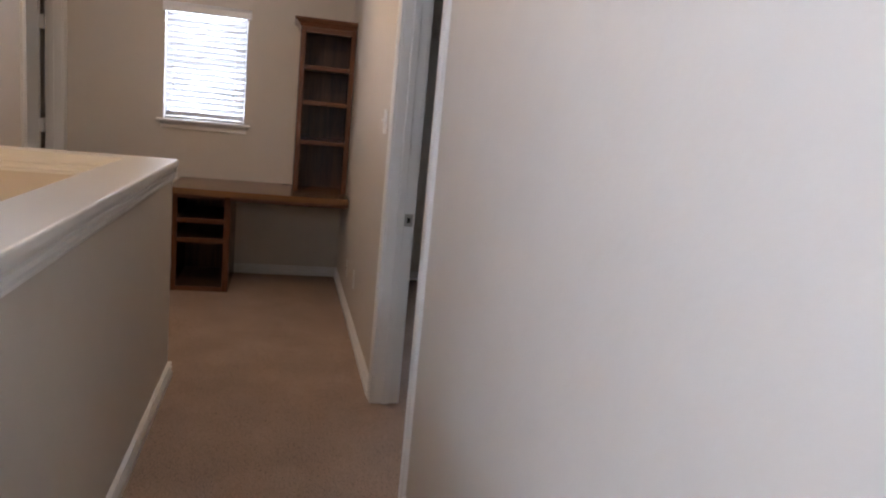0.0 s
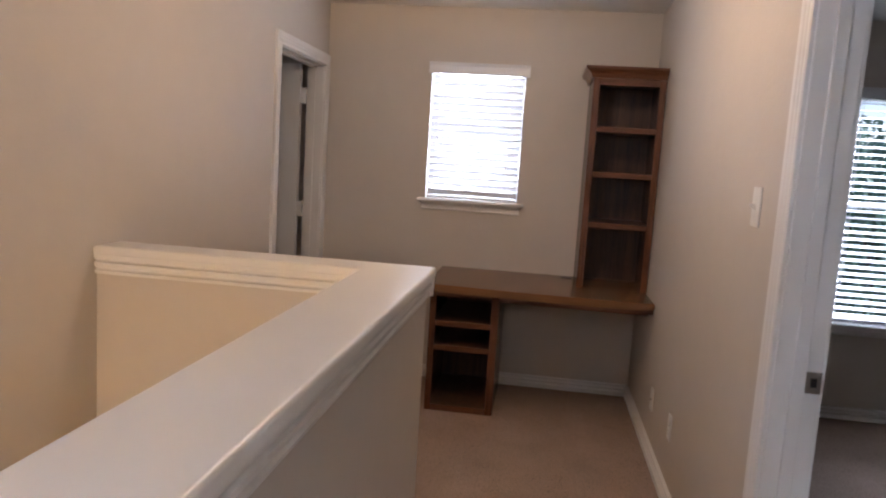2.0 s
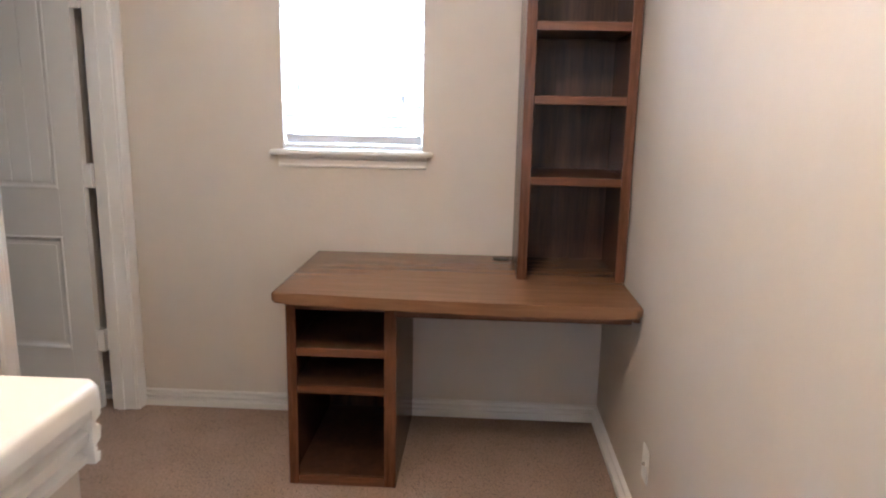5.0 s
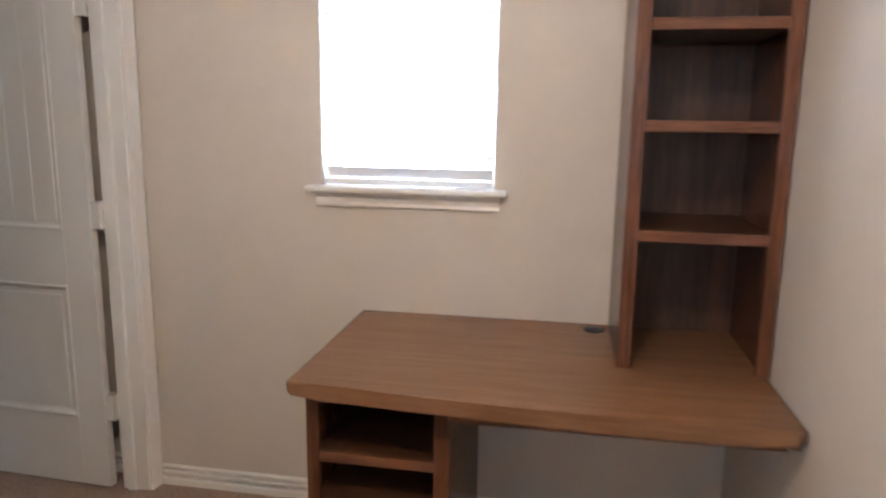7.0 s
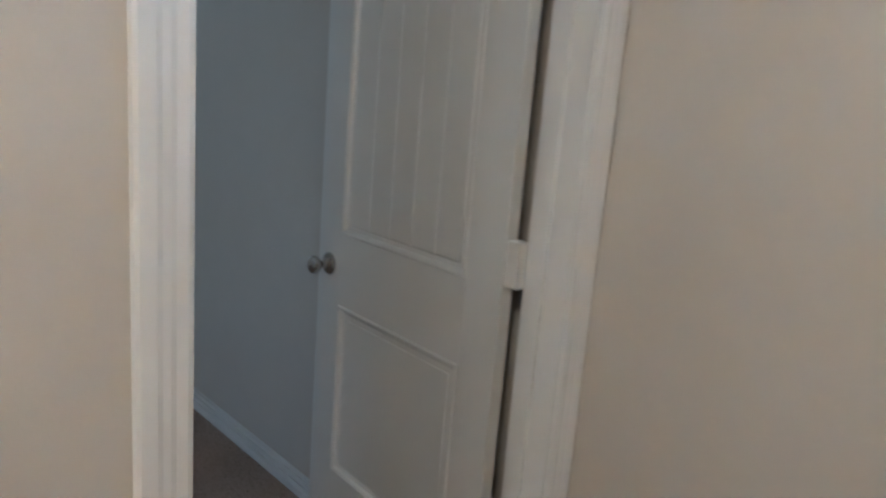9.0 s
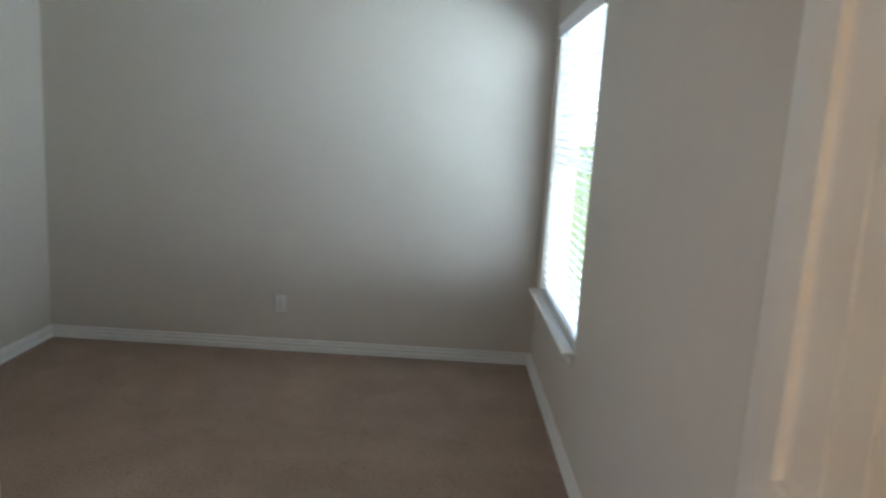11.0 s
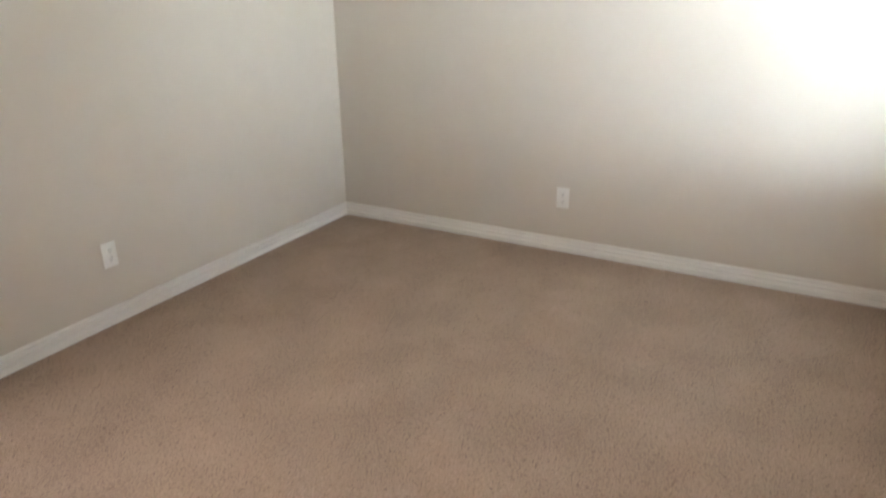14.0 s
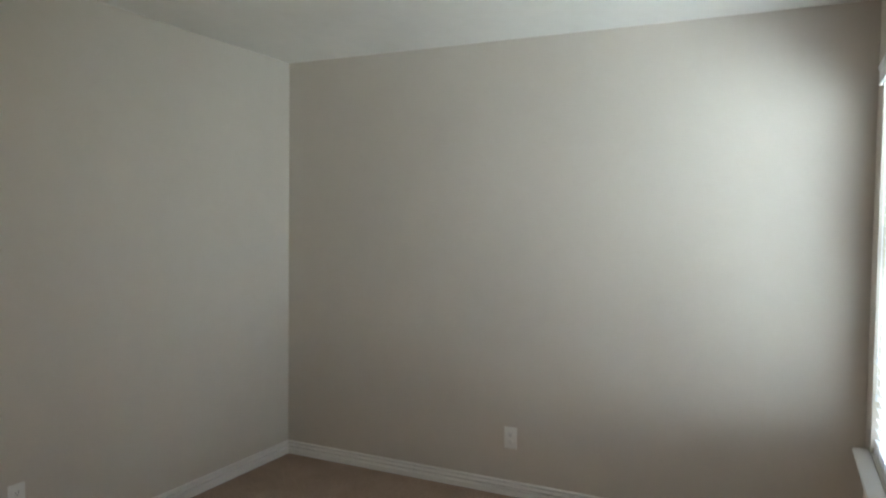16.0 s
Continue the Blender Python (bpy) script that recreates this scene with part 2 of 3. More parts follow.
solid("wall_bedroom_south", boxes(wall_with_openings_x(XF - 0.12, XB, YS - 0.12, YS, 0, H, [FILL_WIN_SOUTH])), PAINT, "beige painted bedroom wall with an added, unseen opening for fill light", "wall", "structure")
solid("wall_landing_end", boxes([(XB, YE - 0.15, LOW, 0.12, YE, H)]), PAINT, "beige painted end wall of the landing", "wall", "structure")
solid("wall_side_room_east", boxes([(3.6, -4.6, 0, 3.72, 0, H)]), PAINT, "beige painted side room wall", "wall", "structure")
solid("wall_side_room_south", boxes([(0.12, -4.72, 0, 3.72, -4.6, H)]), PAINT, "beige painted side room wall", "wall", "structure")

# half wall round the stairwell, its cap and moulding
PX1, PX0, PY1, PY0 = -1.010, -1.166, -2.342, -2.455
solid("wall_half_stair", boxes([(PX0, YE, LOW, PX1, PY1, 1.078), (XL, PY0, LOW, PX0, PY1, 1.078)]), PAINT,
      "beige half wall guarding the stairwell", "half wall", "structure")


def cap_corner(bm):
    """The cap as one L-shaped board with a rounded nosing."""
    x1, x0, y1, y0 = -0.985, -1.189, -2.318, -2.478
    outer = [(x1, YE), (x1, y1 - 0.012), (x1 - 0.012, y1), (XL, y1), (XL, y0), (x0, y0), (x0, YE)]
    lo = [bm.verts.new((x, y, 1.079)) for x, y in outer]
    hi = [bm.verts.new((x, y, 1.106)) for x, y in outer]
    n = len(outer)
    for i in range(n):
        bm.faces.new((lo[i], lo[(i + 1) % n], hi[(i + 1) % n], hi[i]))
    bm.faces.new(lo[::-1])
    top = bm.faces.new(hi)
    bmesh.ops.bevel(bm, geom=list(top.edges), offset=0.010, segments=3, affect="EDGES", profile=0.5)


cap = thing("half_wall_cap", "white glossy wooden cap with stepped moulding on the half wall", "wall cap", kind="structure")
bm = bmesh.new()
cap_corner(bm)
part("cap_board", bm, TRIM, cap, smooth=True)
CAP_MOULD = [(0, 0), (0.010, 0), (0.013, 0.012), (0.004, 0.018), (0.004, 0.024), (0.015, 0.030), (0.017, 0.046), (0.007, 0.051), (0.007, 0.057), (0.019, 0.063), (0.021, 0.080), (0, 0.080)]
CAP_MOULD = [(u, v * 0.85) for u, v in CAP_MOULD]
Z = Vector((0, 0, 1))
for a, b, u in (((PX1, YE, 1.010), (PX1, PY1 + 0.021, 1.010), (1, 0, 0)), ((PX1 + 0.021, PY1, 1.010), (XL, PY1, 1.010), (0, 1, 0)),
                ((PX0, YE, 1.010), (PX0, PY0 - 0.021, 1.010), (-1, 0, 0)), ((PX0 - 0.021, PY0, 1.010), (XL, PY0, 1.010), (0, -1, 0))):
    bm = bmesh.new()
    prism(bm, CAP_MOULD, a, b, u, Z)
    part("moulding", bm, TRIM, cap)

# floors and ceilings
solid("floor", boxes([(PX0, YE, -0.3, 0.12, PY0, 0), (XB, PY0, -0.3, 0.12, 0, 0), (XF, YS, -0.3, XB, YB, 0), (0.12, -4.6, -0.3, 3.6, 0, 0)]), CARPET,
      "tan brown cut pile carpet", "carpet", "structure")
solid("floor_stairwell", boxes([(XL, YE, LOW - 0.1, PX0, PY0, LOW)]), CARPET, "tan carpet at the foot of the stairwell", "carpet", "structure")
solid("ceiling", boxes([(XF - 0.12, YE - 0.15, H, 3.72, 0.2, H + 0.12)]), CEIL, "off-white textured ceiling", "ceiling", "structure")

# baseboards
BASE = [(0, 0), (0.022, 0), (0.022, 0.026), (0.016, 0.030), (0.0015, 0.031), (0.0015, 0.041), (0.018, 0.042), (0.021, 0.051), (0.016, 0.054), (0.0015, 0.055), (0.0015, 0.067), (0.018, 0.068), (0.018, 0.075), (0, 0.078)]


def baseboard(p0, p1, u):
    bm = bmesh.new()
    prism(bm, BASE, (*p0, 0), (*p1, 0), (*u, 0), Z)
    solid("baseboard", bm, TRIM, "white stepped wooden baseboard", "baseboard", "structure", group="baseboards")


baseboard((XL, 0), (-1.252, 0), (0, -1))
baseboard((-0.847, 0), (0, 0), (0, -1))
baseboard((0, -0.015), (0, -2.588), (-1, 0))
baseboard((0, B0 - 0.066), (0, YE), (-1, 0))
baseboard((XL, D0 - 0.088), (XL, PY1), (1, 0))
baseboard((PX1, PY1 + 0.015), (PX1, YE), (1, 0))
baseboard((PX1, PY1), (XL, PY1), (0, 1))
baseboard((XF, YB), (XB, YB), (0, -1))
baseboard((XF, YB - 0.015), (XF, YS), (1, 0))
baseboard((XF + 0.015, YS), (XB, YS), (0, 1))
baseboard((XB, D0 - 0.088), (XB, YS), (-1, 0))
baseboard((0.12, 0), (3.6, 0), (0, -1))
baseboard((3.6, 0), (3.6, -4.6), (-1, 0))
baseboard((0.12, -2.588), (0.12, -0.015), (1, 0))

# ---- doorways: jambs and casings ----
def casing_profile(w):
    return [(0, 0), (0.011, 0), (0.014, 0.008), (0.012, w * 0.30), (0.015, w * 0.42), (0.015, w * 0.55), (0.018, w * 0.66), (0.018, w * 0.94), (0.014, w), (0, w)]


def doorway(name, xa, xb, y0, y1, stop_x, w0, w1, label, back=0.006):
    """Jamb lining and casings of an opening in a wall between x = xa and x = xb."""
    d = thing(name, label, "door frame", kind="structure")
    t = 0.019
    part("jamb", block(xa, y1 - t, 0, xb, y1 + 0.002, HEAD, 0.002), TRIM, d)
    part("jamb", block(xa, y0 - 0.002, 0, xb, y0 + t, HEAD, 0.002), TRIM, d)
    part("head_jamb", block(xa, y0 + t, HEAD - t, xb, y1 - t, HEAD + 0.002, 0.002), TRIM, d)
    for a, b in ((y1 - t - 0.011, y1 - t), (y0 + t, y0 + t + 0.011)):
        part("door_stop", block(stop_x - 0.017, a, 0, stop_x + 0.017, b, HEAD - t, 0.002), TRIM, d)
    part("door_stop", block(stop_x - 0.017, y0 + t + 0.011, HEAD - t - 0.011, stop_x + 0.017, y1 - t - 0.011, HEAD - t, 0.002), TRIM, d)
    for x, u in ((xb, 1), (xa, -1)):
        for y, v, w in ((y1 - t + (0.006 if u > 0 else back), 1, w1), (y0 + t - 0.006, -1, w0)):
            bm = bmesh.new()
            prism(bm, casing_profile(w), (x, y, 0), (x, y, HEAD - t + 0.006), (u, 0, 0), (0, v, 0))
            part("casing", bm, TRIM, d)
        bm = bmesh.new()
        prism(bm, casing_profile(w0), (x, y0 + t - 0.006 - w0, HEAD - t + 0.006), (x, y1 - t + 0.006 + w1, HEAD - t + 0.006), (u, 0, 0), Z)
        part("head_casing", bm, TRIM, d)
    return d


doorway("door_frame_bedroom", XB, XL, D0, D1, -2.195, 0.072, 0.068, "white painted bedroom door frame with moulded casing", 0.026)
side_frame = doorway("door_frame_side_room", 0, 0.12, B0, B1, 0.062, 0.075, 0.075, "white painted side room door frame with moulded casing")
# strike plate of the side room's door
bm = block(0.082, B1 - 0.0225, 0.90, 0.121, B1 - 0.0195, 0.96, 0.001)
plate = part("strike_plate", bm, STEEL, side_frame, "satin steel strike plate")
part("latch_hole", block(0.094, B1 - 0.0235, 0.918, 0.110, B1 - 0.0224, 0.943), BLACK, plate)


# ---- doors ----
def ring_panel(bm, x0, z0, x1, z1, y, s, steps):
    """Mitred moulding of a panel on a door's face at y, turned outwards by s: (inset, depth) steps, closed by a flat field."""
    loops = [[bm.verts.new((x, y + s * h, z)) for x, z in ((x0 + d, z0 + d), (x1 - d, z0 + d), (x1 - d, z1 - d), (x0 + d, z1 - d))] for d, h in steps]
    for a, b in zip(loops, loops[1:]):
        for i in range(4):
            bm.faces.new((a[i], a[(i + 1) % 4], b[(i + 1) % 4], b[i]))
    bm.faces.new(loops[-1])


def panel_door(name, label, m, width, hinges, grooves=True, knob=True, height=2.02):
    """A two-panel door: hinge at its own origin, the leaf along x, 35 mm thick along y."""
    door = thing(name, label, "door", m)
    T, st = 0.035, 0.118
    lock0, lock1, bot = 0.815, 1.022, 0.29
    z0, z1 = 0.012, 0.012 + height
    top = z1 - 0.125
    part("stile", block(0, 0, z0, st, T, z1, 0.0015), DOORP, door)
    part("stile", block(width - st, 0, z0, width, T, z1, 0.0015), DOORP, door)
    for a, b in ((z0, bot), (lock0, lock1), (top, z1)):
        part("rail", block(st, 0, a, width - st, T, b), DOORP, door)
    steps = [(0, 0), (0.004, 0.004), (0.009, 0.004), (0.014, -0.001), (0.017, -0.008), (0.026, -0.0115), (0.030, -0.0115)]
    for a, b, planked in ((bot, lock0, False), (lock1, top, grooves)):
        bm = bmesh.new()
        ring_panel(bm, st, a, width - st, b, T, 1, steps)
        ring_panel(bm, st, a, width - st, b, 0, -1, steps)
        panel = part("panel", bm, DOORP, door)
        x0, x1 = st + 0.030, width - st - 0.030
        count = 5 if planked else 1
        inset = 0.0 if planked else 0.010
        step = (x1 - x0) / count
        for i in range(count):
            gap = 0.0011 if planked else 0.0
            part("plank" if planked else "raised_field",
                 block(x0 + step * i + gap + inset, 0.0065 if planked else 0.009, a + 0.030 + inset, x0 + step * (i + 1) - gap - inset, T - (0.0065 if planked else 0.009), b - 0.030 - inset, 0.003 if planked else 0.003), DOORP, panel)
    for z in hinges:
        bm = bmesh.new()
        lathe(bm, [(0.0065, z - 0.05), (0.0065, z + 0.05)], Matrix.Translation((-0.006, -0.004, 0)), 12)
        box(bm, -0.035, 0.0, z - 0.05, -0.001, 0.030, z + 0.05)
        part("hinge", bm, TRIM, door, "white painted butt hinge")
    if knob:
        profile = [(0.032, 0.0), (0.033, 0.004), (0.029, 0.009), (0.016, 0.012), (0.011, 0.016), (0.010, 0.028), (0.014, 0.034), (0.022, 0.040), (0.0265, 0.048),
                   (0.0265, 0.055), (0.023, 0.062), (0.014, 0.066), (0.003, 0.067)]
        for y, turn in ((T, -90), (0, 90)):
            bm = bmesh.new()
            lathe(bm, profile, pose(width - 0.062, y, 0.925, turn), 28)
            part("knob", bm, NICKEL, door, "satin nickel round door knob", smooth=True)
        part("latch", block(width - 0.001, T / 2 - 0.012, 0.90, width + 0.0015, T / 2 + 0.012, 0.955), NICKEL, door)
    return door


panel_door("bedroom_door", "white two-panel planked door standing open into the bedroom", pose(-2.273, D1 - 0.008, 0, 0, 0, 177), 0.765, (1.83, 1.085, 0.34))
panel_door("closet_door", "white panelled door standing open in the bedroom", pose(-2.272, -1.345, 0, 0, 0, 180), 0.865, (1.83, 1.085, 0.34), knob=False)


# ---- windows and blinds ----
def window(name, x0, x1, z0, z1, label, stool=True, inside=0.0, outside=0.15, side=-1, m=None):
    """A single-hung window in a wall along x, or where m turns it; side: the way the room lies."""
    w = thing(name, label, "window", m or pose(0, inside, 0), kind="structure")
    y = outside - 0.065 if side < 0 else outside + 0.02
    f = 0.035
    part("window_frame", boxes([(x0, y, z0, x0 + f, y + 0.05, z1), (x1 - f, y, z0, x1, y + 0.05, z1), (x0 + f, y, z0, x1 - f, y + 0.05, z0 + f), (x0 + f, y, z1 - f, x1 - f, y + 0.05, z1)]), VINYL, w)
    mid = z0 + (z1 - z0) * 0.53
    part("meeting_rail", block(x0 + f, y + 0.005, mid - 0.02, x1 - f, y + 0.045, mid + 0.02, 0.002), VINYL, w)
    for a, b in ((z0 + f, mid - 0.02), (mid + 0.02, z1 - f)):
        p = part("pane", boxes([(x0 + f, y + 0.022, a, x1 - f, y + 0.026, b)]), GLASS, w)
        p.visible_shadow = False
    if stool:
        bm = block(x0 - 0.046, -0.062, z0 - 0.002, x1 + 0.046, 0.0, z0 + 0.020, 0.008)
        part("stool", bm, TRIM, w, smooth=True)
        part("stool_inner", block(x0 + 0.001, 0.001, z0 + 0.001, x1 - 0.001, y, z0 + 0.018), TRIM, w)
        bm = bmesh.new()
        prism(bm, [(0, 0), (0.010, 0), (0.015, 0.006), (0.012, 0.016), (0.014, 0.034), (0.022, 0.046), (0.024, 0.054), (0, 0.054)], (x0 - 0.018, 0, z0 - 0.056), (x1 + 0.018, 0, z0 - 0.056), (0, -1, 0), Z)
        part("apron", bm, TRIM, w)
    return w


window("window_1", *HALL_WIN, "small white vinyl window with stool and apron over the desk")
window("window_2", *BED_WIN, "tall white vinyl bedroom window with stool and apron", inside=YB)
window("window_3", *SIDE_WIN, "tall white vinyl side room window with stool and apron")
# unseen window added round the fill lamp's opening
window("fill_window_south", *FILL_WIN_SOUTH, "white vinyl window in the bedroom side wall", stool=False, outside=YS - 0.12, side=1)
window("window_4", *LAND_WIN, "white vinyl window over the stairwell", stool=False, outside=0.111, m=pose(XL, 0, 0, 0, 0, 90))


def slat_mesh(width):
    """A 50 mm slat, slightly crowned."""
    bm = bmesh.new()
    prof = [(-0.025, 0), (-0.013, 0.0022), (0, 0.003), (0.013, 0.0022), (0.025, 0), (0.013, -0.0006), (0, 0.0002), (-0.013, -0.0006)]
    prism(bm, prof, (0, 0, 0), (width, 0, 0), (0, 1, 0), Z)
    return mesh("slat", bm, SLAT, True)


def blind(name, x0, x1, z0, z1, tilt, label, valance, inside=0.0):
    """A horizontal blind let down to the stool: valance, slats, bottom rail, ladder cords."""
    b = thing(name, label, "window blind", pose(0, inside, 0))
    y = 0.034
    v0, v1, vz0, vz1 = valance
    bm = bmesh.new()
    prism(bm, [(0, 0), (0.010, 0), (0.013, 0.006), (0.009, 0.014), (0.009, 0.052), (0.013, 0.058), (0.017, 0.072), (0, 0.072)], (v0, -0.006, vz0), (v1, -0.006, vz0), (0, -1, 0), Z * ((vz1 - vz0) / 0.072))
    part("valance", bm, SLAT, b, "white moulded valance")
    part("headrail", block(x0 + 0.004, 0.006, vz1 - 0.045, x1 - 0.004, 0.06, vz1 - 0.003), SLAT, b)
    for a, c in ((v0, v0 + 0.008), (v1 - 0.008, v1)):
        part("valance_return", block(a, -0.0055, vz0, c, -0.0005, vz1), SLAT, b)
    me = slat_mesh(x1 - x0 - 0.016)
    bottom = z0 + 0.030
    top = vz0 + 0.01
    count = int((top - bottom) / 0.0435)
    for i in range(count):
        s = new("slat", me)
        s.parent = b
        s.matrix_basis = pose(x0 + 0.008, y, bottom + 0.034 + 0.0435 * i, tilt)
    part("bottom_rail", block(x0 + 0.008, y - 0.024, bottom - 0.008, x1 - 0.008, y + 0.024, bottom + 0.012, 0.004), SLAT, b)
    for f in (0.14, 0.86):
        x = x0 + (x1 - x0) * f
        for yy in (y - 0.025, y + 0.025):
            part("ladder_cord", block(x - 0.0012, yy - 0.0012, bottom, x + 0.0012, yy + 0.0012, vz0 + 0.02), SLAT, b)
    for f, z in ((0.10, 0.40), (0.12, 0.26), (0.86, 0.22)):
        x = x0 + (x1 - x0) * f
        bm = bmesh.new()
        lathe(bm, [(0.002, 0.03), (0.005, 0.024), (0.007, 0.006), (0.005, 0)], Matrix.Translation((x, y - 0.034, z0 + z)), 10)
        part("cord_tassel", bm, SLAT, b, smooth=True)
        part("lift_cord", block(x - 0.001, y - 0.035, z0 + z + 0.029, x + 0.001, y - 0.033, vz0 + 0.02), SLAT, b)
    return b


blind("window_blind", *HALL_WIN[:3], HALL_WIN[3], -54, "white two-inch slat blind, slats open, lowered over the hall window", (-1.442, -0.788, 2.022, 2.095))
blind("window_blind", *BED_WIN[:3], BED_WIN[3], -29, "white two-inch slat blind, slats open, lowered over the bedroom window", (-6.198, -4.982, 2.045, 2.12), YB)
blind("window_blind", *SIDE_WIN[:3], SIDE_WIN[3], 14, "white two-inch slat blind, slats open, lowered over the side room window", (1.112, 1.833, 1.985, 2.055))


# ---- desk and bookcase ----
def desk_top():
    """A board with a bowed front and a bullnose edge."""
    d = thing("desk", "brown stained oak writing desk with bullnose edge, on a cabinet", "desk")
    bm = bmesh.new()
    pts = [(-1.284, -0.003), (-1.284, -0.700), (-1.272, -0.716)]
    for i in range(1, 16):
        f = i / 16
        pts.append((-1.272 + f * 1.235, -0.716 - 0.060 * f - 0.018 * math.sin(math.pi * f)))
    pts += [(-0.030, -0.778), (-0.004, -0.752), (-0.004, -0.003)]
    lo = [bm.verts.new((x, y, 0.722)) for x, y in pts]
    hi = [bm.verts.new((x, y, 0.765)) for x, y in pts]
    n = len(pts)
    for i in range(n):
        bm.faces.new((lo[i], lo[(i + 1) % n], hi[(i + 1) % n], hi[i]))
    a, b = bm.faces.new(lo[::-1]), bm.faces.new(hi)
    rim = [e for f in (a, b) for e in f.edges if min(v.co.y for v in e.verts) < -0.01]
    bmesh.ops.bevel(bm, geom=rim, offset=0.013, segments=4, affect="EDGES", profile=0.5)
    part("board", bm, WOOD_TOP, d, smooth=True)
    part("front_rail", block(-0.846, -0.712, 0.686, -0.029, -0.690, 0.7215, 0.003), WOOD_X, d)
    bm = bmesh.new()
    lathe(bm, [(0.034, 0.7655), (0.034, 0.769), (0.030, 0.7695)], Matrix.Translation((-0.462, -0.072, 0)), 24)
    g = part("grommet", bm, BLACK, d, "black plastic cable grommet", smooth=True)
    bm = bmesh.new()
    lathe(bm, [(0.017, 0.7696), (0.017, 0.7705), (0.013, 0.7706)], Matrix.Translation((-0.466, -0.068, 0)), 20)
    part("cable_slot", bm, BLACK, g)
    return d


desk_top()
cleat = thing("desk_cleat", "dark oak cleat on the wall under the desk top", "wall cleat")
bm = block(-0.028, -0.715, 0.694, -0.001, -0.02, 0.7215, 0.004)
part("cleat_bar", bm, WOOD_X, cleat, smooth=True)


def open_cabinet():
    c = thing("desk_cabinet", "brown stained oak open desk pedestal with two shelves, empty", "cabinet", pose(-1.249, -0.655, 0))
    W, Dp, Ht = 0.402, 0.650, 0.7215
    part("side_panel", block(0, 0.019, 0, 0.018, Dp, Ht), WOOD_Z, c)
    part("side_panel", block(W - 0.018, 0.019, 0, W, Dp, Ht), WOOD_Z, c)
    part("back_panel", block(0.018, Dp - 0.008, 0.03, W - 0.018, Dp, Ht), WOOD_SHADED, c)
    part("bottom_panel", block(0.018, 0.019, 0.016, W - 0.018, Dp - 0.008, 0.034), WOOD_SHADED, c)
    part("stile", block(0, 0, 0, 0.036, 0.019, Ht, 0.002), WOOD_Z, c)
    part("stile", block(W - 0.044, 0, 0, W, 0.019, Ht, 0.002), WOOD_Z, c)
    part("top_rail", block(0.036, 0.0005, 0.686, W - 0.044, 0.019, Ht, 0.0015), WOOD_X, c)
    part("bottom_rail", block(0.036, 0.0005, 0, W - 0.044, 0.019, 0.036, 0.0015), WOOD_X, c)
    for z in (0.540, 0.395):
        s = part("shelf", block(0.019, 0.020, z - 0.022, W - 0.019, Dp - 0.009, z), WOOD_SHADED, c)
        part("shelf_edge", block(0.036, 0.002, z - 0.030, W - 0.044, 0.0199, z + 0.001, 0.003), WOOD_X, s)
    return c


open_cabinet()


def bookcase():
    b = thing("bookcase", "tall narrow brown oak bookcase with crown, empty, on desk", "bookcase", pose(-0.413, -0.430, 0.7655))
    W, Dp, Ht = 0.408, 0.427, 1.235
    part("side_panel", block(0, 0.019, 0, 0.018, Dp, Ht), WOOD_Z, b)
    part("side_panel", block(W - 0.018, 0.019, 0, W, Dp, Ht), WOOD_Z, b)
    part("back_panel", block(0.018, Dp - 0.008, 0, W - 0.018, Dp, Ht), WOOD_SHADED, b)
    part("top_panel", block(0.018, 0.019, Ht - 0.018, W - 0.018, Dp - 0.008, Ht), WOOD_SHADED, b)
    part("stile", block(0, 0, 0, 0.037, 0.019, Ht, 0.002), WOOD_Z, b)
    part("stile", block(W - 0.037, 0, 0, W, 0.019, Ht, 0.002), WOOD_Z, b)
    part("top_rail", block(0.037, 0.0005, 1.183, W - 0.037, 0.019, Ht, 0.0015), WOOD_X, b)
    crown = [(0, 0), (0.010, 0), (0.014, 0.008), (0.018, 0.020), (0.030, 0.034), (0.044, 0.042), (0.050, 0.050), (0.050, 0.062), (0, 0.062)]
    bm = bmesh.new()
    inner = [(W, 0.0), (0.0, 0.0), (0.0, Dp)]
    rows = [[bm.verts.new((x - (u if i else 0), y - (u if i < 2 else 0), 1.222 + v)) for u, v in crown] for i, (x, y) in enumerate(inner)]
    for a, c in zip(rows, rows[1:]):
        for i in range(len(crown)):
            j = (i + 1) % len(crown)
            bm.faces.new((a[i], a[j], c[j], c[i]))
    bm.faces.new(rows[0])
    bm.faces.new(rows[-1][::-1])
    part("crown", bm, WOOD_X, b)
    part("crown_top", block(0.001, 0.001, 1.2355, W, Dp, 1.283), WOOD_X, b)
    for z in (1.712, 1.453, 1.158):
        zz = z - 0.7655
        s = part("shelf", block(0.019, 0.020, zz - 0.024, W - 0.019, Dp - 0.009, zz), WOOD_SHADED, b)
        part("shelf_edge", block(0.037, 0.002, zz - 0.030, W - 0.037, 0.0199, zz + 0.001, 0.003), WOOD_X, s)
    return b


bookcase()


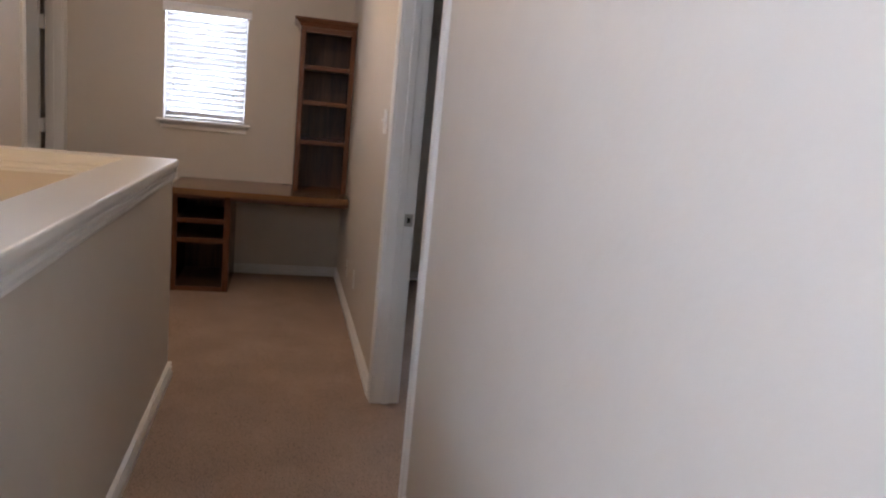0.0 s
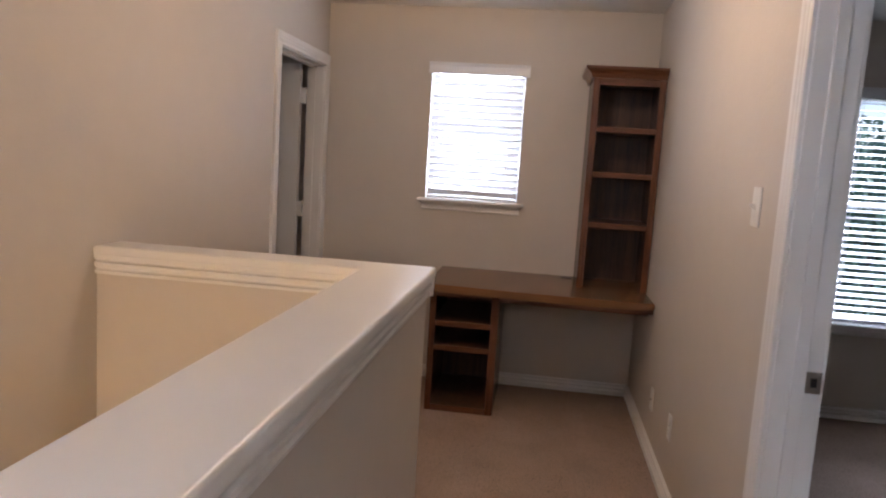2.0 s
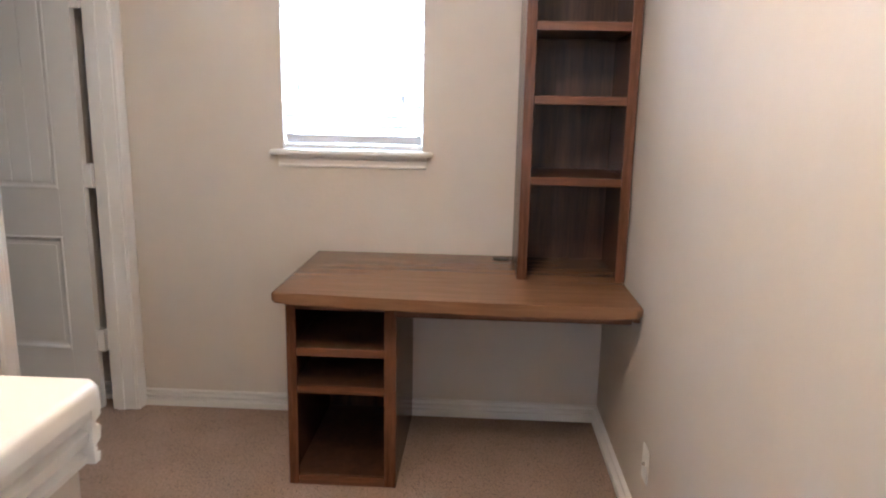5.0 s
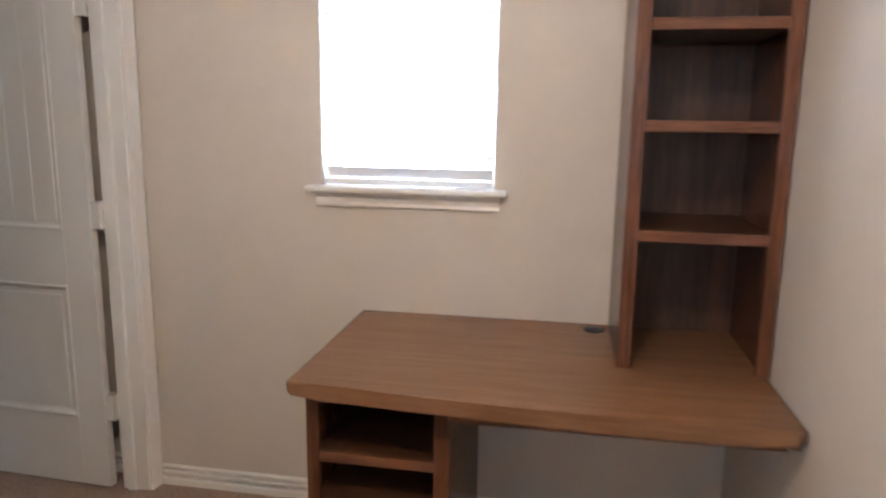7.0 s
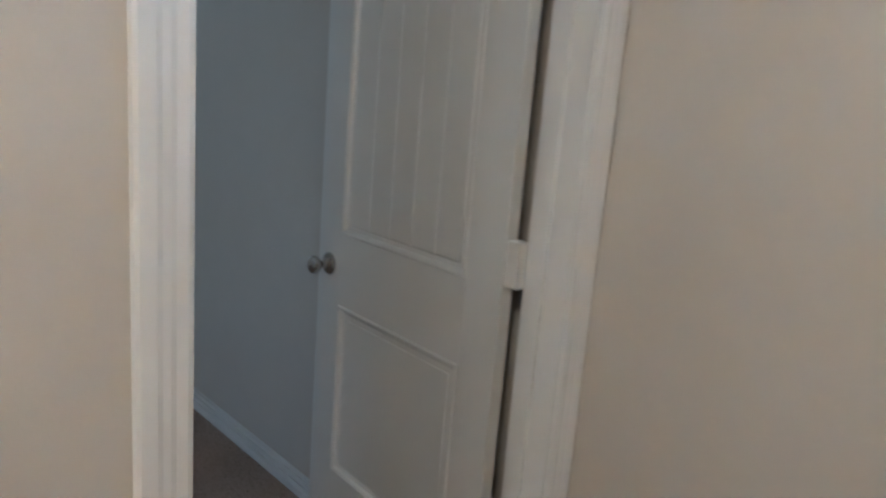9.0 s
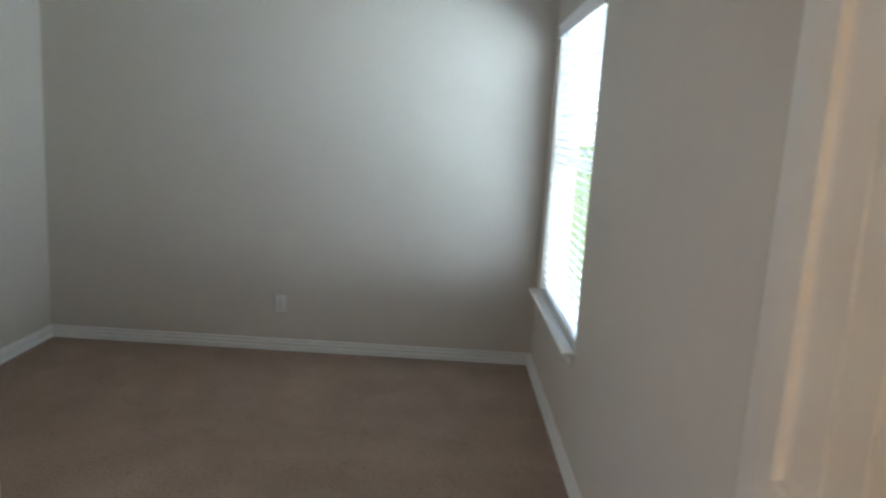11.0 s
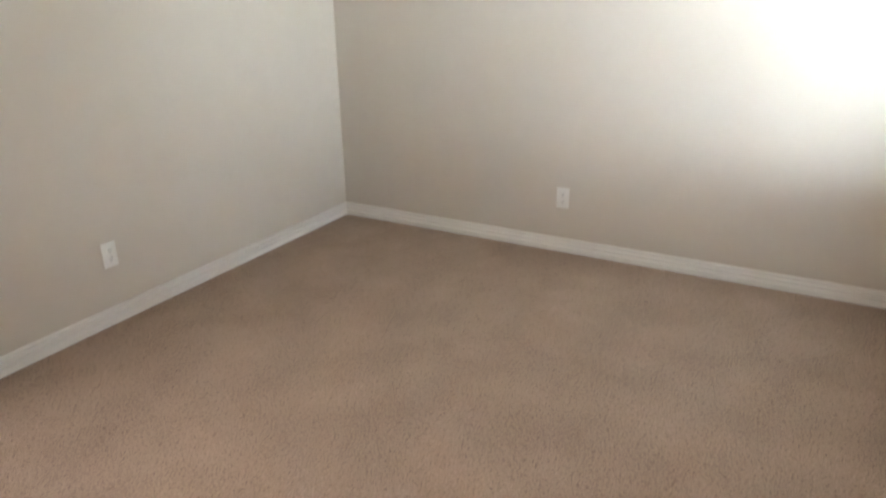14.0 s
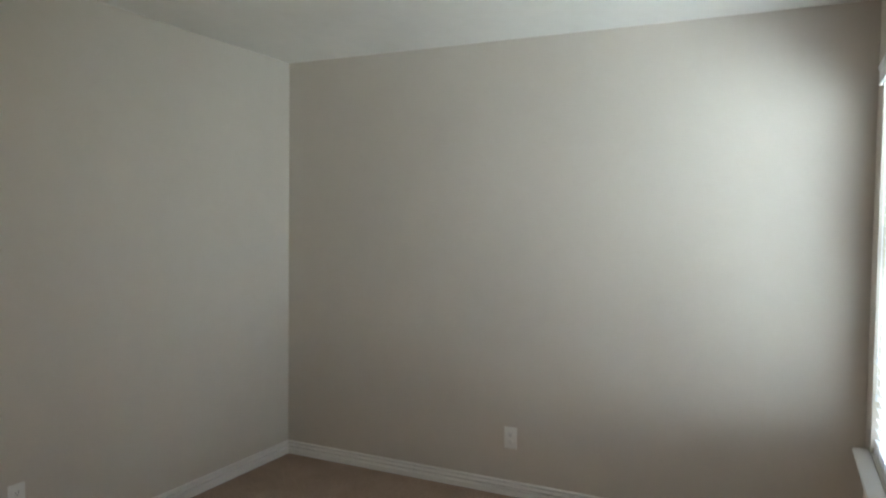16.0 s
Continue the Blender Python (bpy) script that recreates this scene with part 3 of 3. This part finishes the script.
# ---- wall plates ----
def wall_plate(name, label, category, m, kind, w=0.072, h=0.117):
    """A plate on a wall: its back at the origin, facing -y, upright along z."""
    p = thing(name, label, category, m)
    part("plate", block(-w / 2, -0.006, -h / 2, w / 2, 0, h / 2, 0.003), PLASTIC, p, smooth=True)
    if kind == "switch":
        part("switch_frame", block(-0.006, -0.0075, -0.013, 0.006, -0.006, 0.013), PLASTIC, p)
        bm = bmesh.new()
        prism(bm, [(0, -0.009), (0.004, -0.008), (0.016, 0.004), (0.015, 0.010), (0.002, 0.009)], (-0.0042, -0.0072, 0), (0.0042, -0.0072, 0), (0, -1, 0), Z)
        part("toggle", bm, PLASTIC, p)
        for z in (0.030, -0.030):
            bm = bmesh.new()
            lathe(bm, [(0.0032, 0.0058), (0.0030, 0.0072), (0.001, 0.0074)], pose(0, 0, z, 90), 12)
            part("screw", bm, PLASTIC, p)
    elif kind == "socket":
        for z in (0.0195, -0.0195):
            bm = bmesh.new()
            lathe(bm, [(0.0165, 0.0055), (0.0165, 0.0078), (0.0155, 0.0082)], pose(0, 0, z, 90), 20)
            r = part("receptacle", bm, PLASTIC, p, smooth=True)
            for x in (-0.0062, 0.0062):
                part("slot", block(x - 0.001, -0.0086, z - 0.001, x + 0.001, -0.0081, z + 0.0075), BLACK, r)
            part("slot", block(-0.0022, -0.0086, z - 0.0105, 0.0022, -0.0081, z - 0.0065), BLACK, r)
    else:
        bm = bmesh.new()
        lathe(bm, [(0.008, 0.0055), (0.008, 0.0075), (0.0045, 0.0076), (0.0045, 0.013), (0.002, 0.0132)], pose(0, 0, 0, 90), 14)
        part("jack", bm, NICKEL, p, "threaded cable jack", smooth=True)
    return p


wall_plate("light_switch", "white toggle light switch on the beige wall", "light switch", pose(-0.0005, -2.352, 1.378, 0, 0, -90), "switch", 0.080, 0.122)
wall_plate("power_outlet", "white duplex power outlet low on the landing wall", "outlet", pose(-0.0005, -1.44, 0.328, 0, 0, -90), "socket")
wall_plate("cable_outlet", "white cable plate low on the wall beside the desk", "outlet", pose(-0.0005, -0.93, 0.29, 0, 0, -90), "jack")
wall_plate("power_outlet", "white duplex power outlet low on the bedroom wall", "outlet", pose(XF + 0.0005, -1.594, 0.312, 0, 0, 90), "socket")
wall_plate("power_outlet", "white duplex power outlet low on the bedroom side wall", "outlet", pose(-4.64, YS + 0.0005, 0.322, 0, 0, 180), "socket")

# ---- bedroom ceiling register ----
vent = thing("ceiling_vent", "white louvred air register in the bedroom ceiling", "air vent", pose(-4.80, -2.42, H))
part("backing", block(-0.135, -0.085, -0.004, 0.135, 0.085, -0.001), BLACK, vent)
part("frame", boxes([(-0.155, -0.105, -0.010, -0.13, 0.105, -0.001), (0.13, -0.105, -0.010, 0.155, 0.105, -0.001), (-0.13, -0.105, -0.010, 0.13, -0.08, -0.001), (-0.13, 0.08, -0.010, 0.13, 0.105, -0.001)]), PLASTIC, vent)
for i in range(9):
    s = part("louvre", block(-0.13, -0.0055, -0.0008, 0.13, 0.0055, 0.0008), PLASTIC, vent)
    s.matrix_basis = pose(0, -0.068 + 0.017 * i, -0.0135, 35)

# ---- stairwell pendant ----
lamp = thing("pendant_lamp", "frosted glass globe pendant hanging in the stairwell, lit", "pendant lamp", pose(-1.66, -5.9, -0.45))
bm = bmesh.new()
lathe(bm, [(0.03, 0.12), (0.045, 0.10), (0.05, 0.05), (0.006, 0.122), (0.006, H + 0.40), (0.06, H + 0.42), (0.06, H + 0.449)], Matrix.Identity(4), 20)
part("stem", bm, NICKEL, lamp)
bm = bmesh.new()
lathe(bm, [(0.10, -0.17), (0.135, -0.14), (0.135, -0.13), (0.10, -0.155)], Matrix.Identity(4), 28)
part("shade", bm, SHADE, lamp, "frosted glass shade", smooth=True)

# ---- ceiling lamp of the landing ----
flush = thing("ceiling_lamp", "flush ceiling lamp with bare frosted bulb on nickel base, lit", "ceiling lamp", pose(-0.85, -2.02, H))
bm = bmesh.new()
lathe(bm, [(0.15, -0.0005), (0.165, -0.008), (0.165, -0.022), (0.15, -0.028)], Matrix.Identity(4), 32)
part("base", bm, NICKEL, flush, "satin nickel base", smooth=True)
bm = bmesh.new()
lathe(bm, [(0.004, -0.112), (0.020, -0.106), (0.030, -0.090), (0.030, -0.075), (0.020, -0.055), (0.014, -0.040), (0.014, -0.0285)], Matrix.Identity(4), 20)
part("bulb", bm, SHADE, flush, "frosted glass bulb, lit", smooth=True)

# ---- outdoors ----
solid("ground", boxes([(-300, 0.16, -3.4, 300, 600, -3.3)]), GRASS, "green lawn below the windows", "ground", "structure")


def tree(x, y, height, seed):
    rng = random.Random(seed)
    t = thing("tree", "leafy green tree outside the window", "tree", pose(x, y, -3.3), group="trees outside")
    bm = bmesh.new()
    lathe(bm, [(0.22, 0), (0.17, 0.6), (0.13, height * 0.4), (0.06, height * 0.75), (0.02, height * 0.95)], Matrix.Identity(4), 10)
    tips = []
    for i in range(14):
        a, h, r = rng.uniform(0, 6.28), rng.uniform(0.3, 0.85) * height, rng.uniform(0.9, 2.0)
        base, tip = Vector((0, 0, h)), Vector((r * math.cos(a), r * math.sin(a), h + rng.uniform(0.3, 1.0)))
        m = Matrix.Translation(base) @ (tip - base).to_track_quat("Z", "Y").to_matrix().to_4x4()
        lathe(bm, [(0.05, 0), (0.012, (tip - base).length)], m, 6)
        tips.append(tip)
    part("trunk", bm, BARK, t)
    verts, faces = [], []
    for i in range(7500):
        c = rng.choice(tips) + Vector((rng.gauss(0, 0.55), rng.gauss(0, 0.55), rng.gauss(0, 0.42)))
        q = Euler((rng.uniform(0, 6.28), rng.uniform(0, 6.28), rng.uniform(0, 6.28))).to_matrix()
        s = rng.uniform(0.06, 0.12)
        k = len(verts)
        for p in ((-s, 0, 0), (0, -s * 0.5, 0.01), (s, 0, 0), (0, s * 0.5, 0.01)):
            verts.append(c + q @ Vector(p))
        faces.append((k, k + 1, k + 2, k + 3))
    me = bpy.data.meshes.new("crown")
    me.from_pydata(verts, [], faces)
    me.materials.append(LEAF)
    crown = new("crown", me)
    crown.parent = t
    tagged(crown, "loose green leaves", kind="stuff")


tree(3.4, 7.8, 5.0, 3)
tree(5.0, 8.2, 5.1, 5)
tree(4.2, 10.5, 5.2, 8)
tree(6.6, 9.6, 5.3, 11)
tree(7.6, 11.5, 5.2, 14)
tree(9.6, 12.5, 5.4, 21)
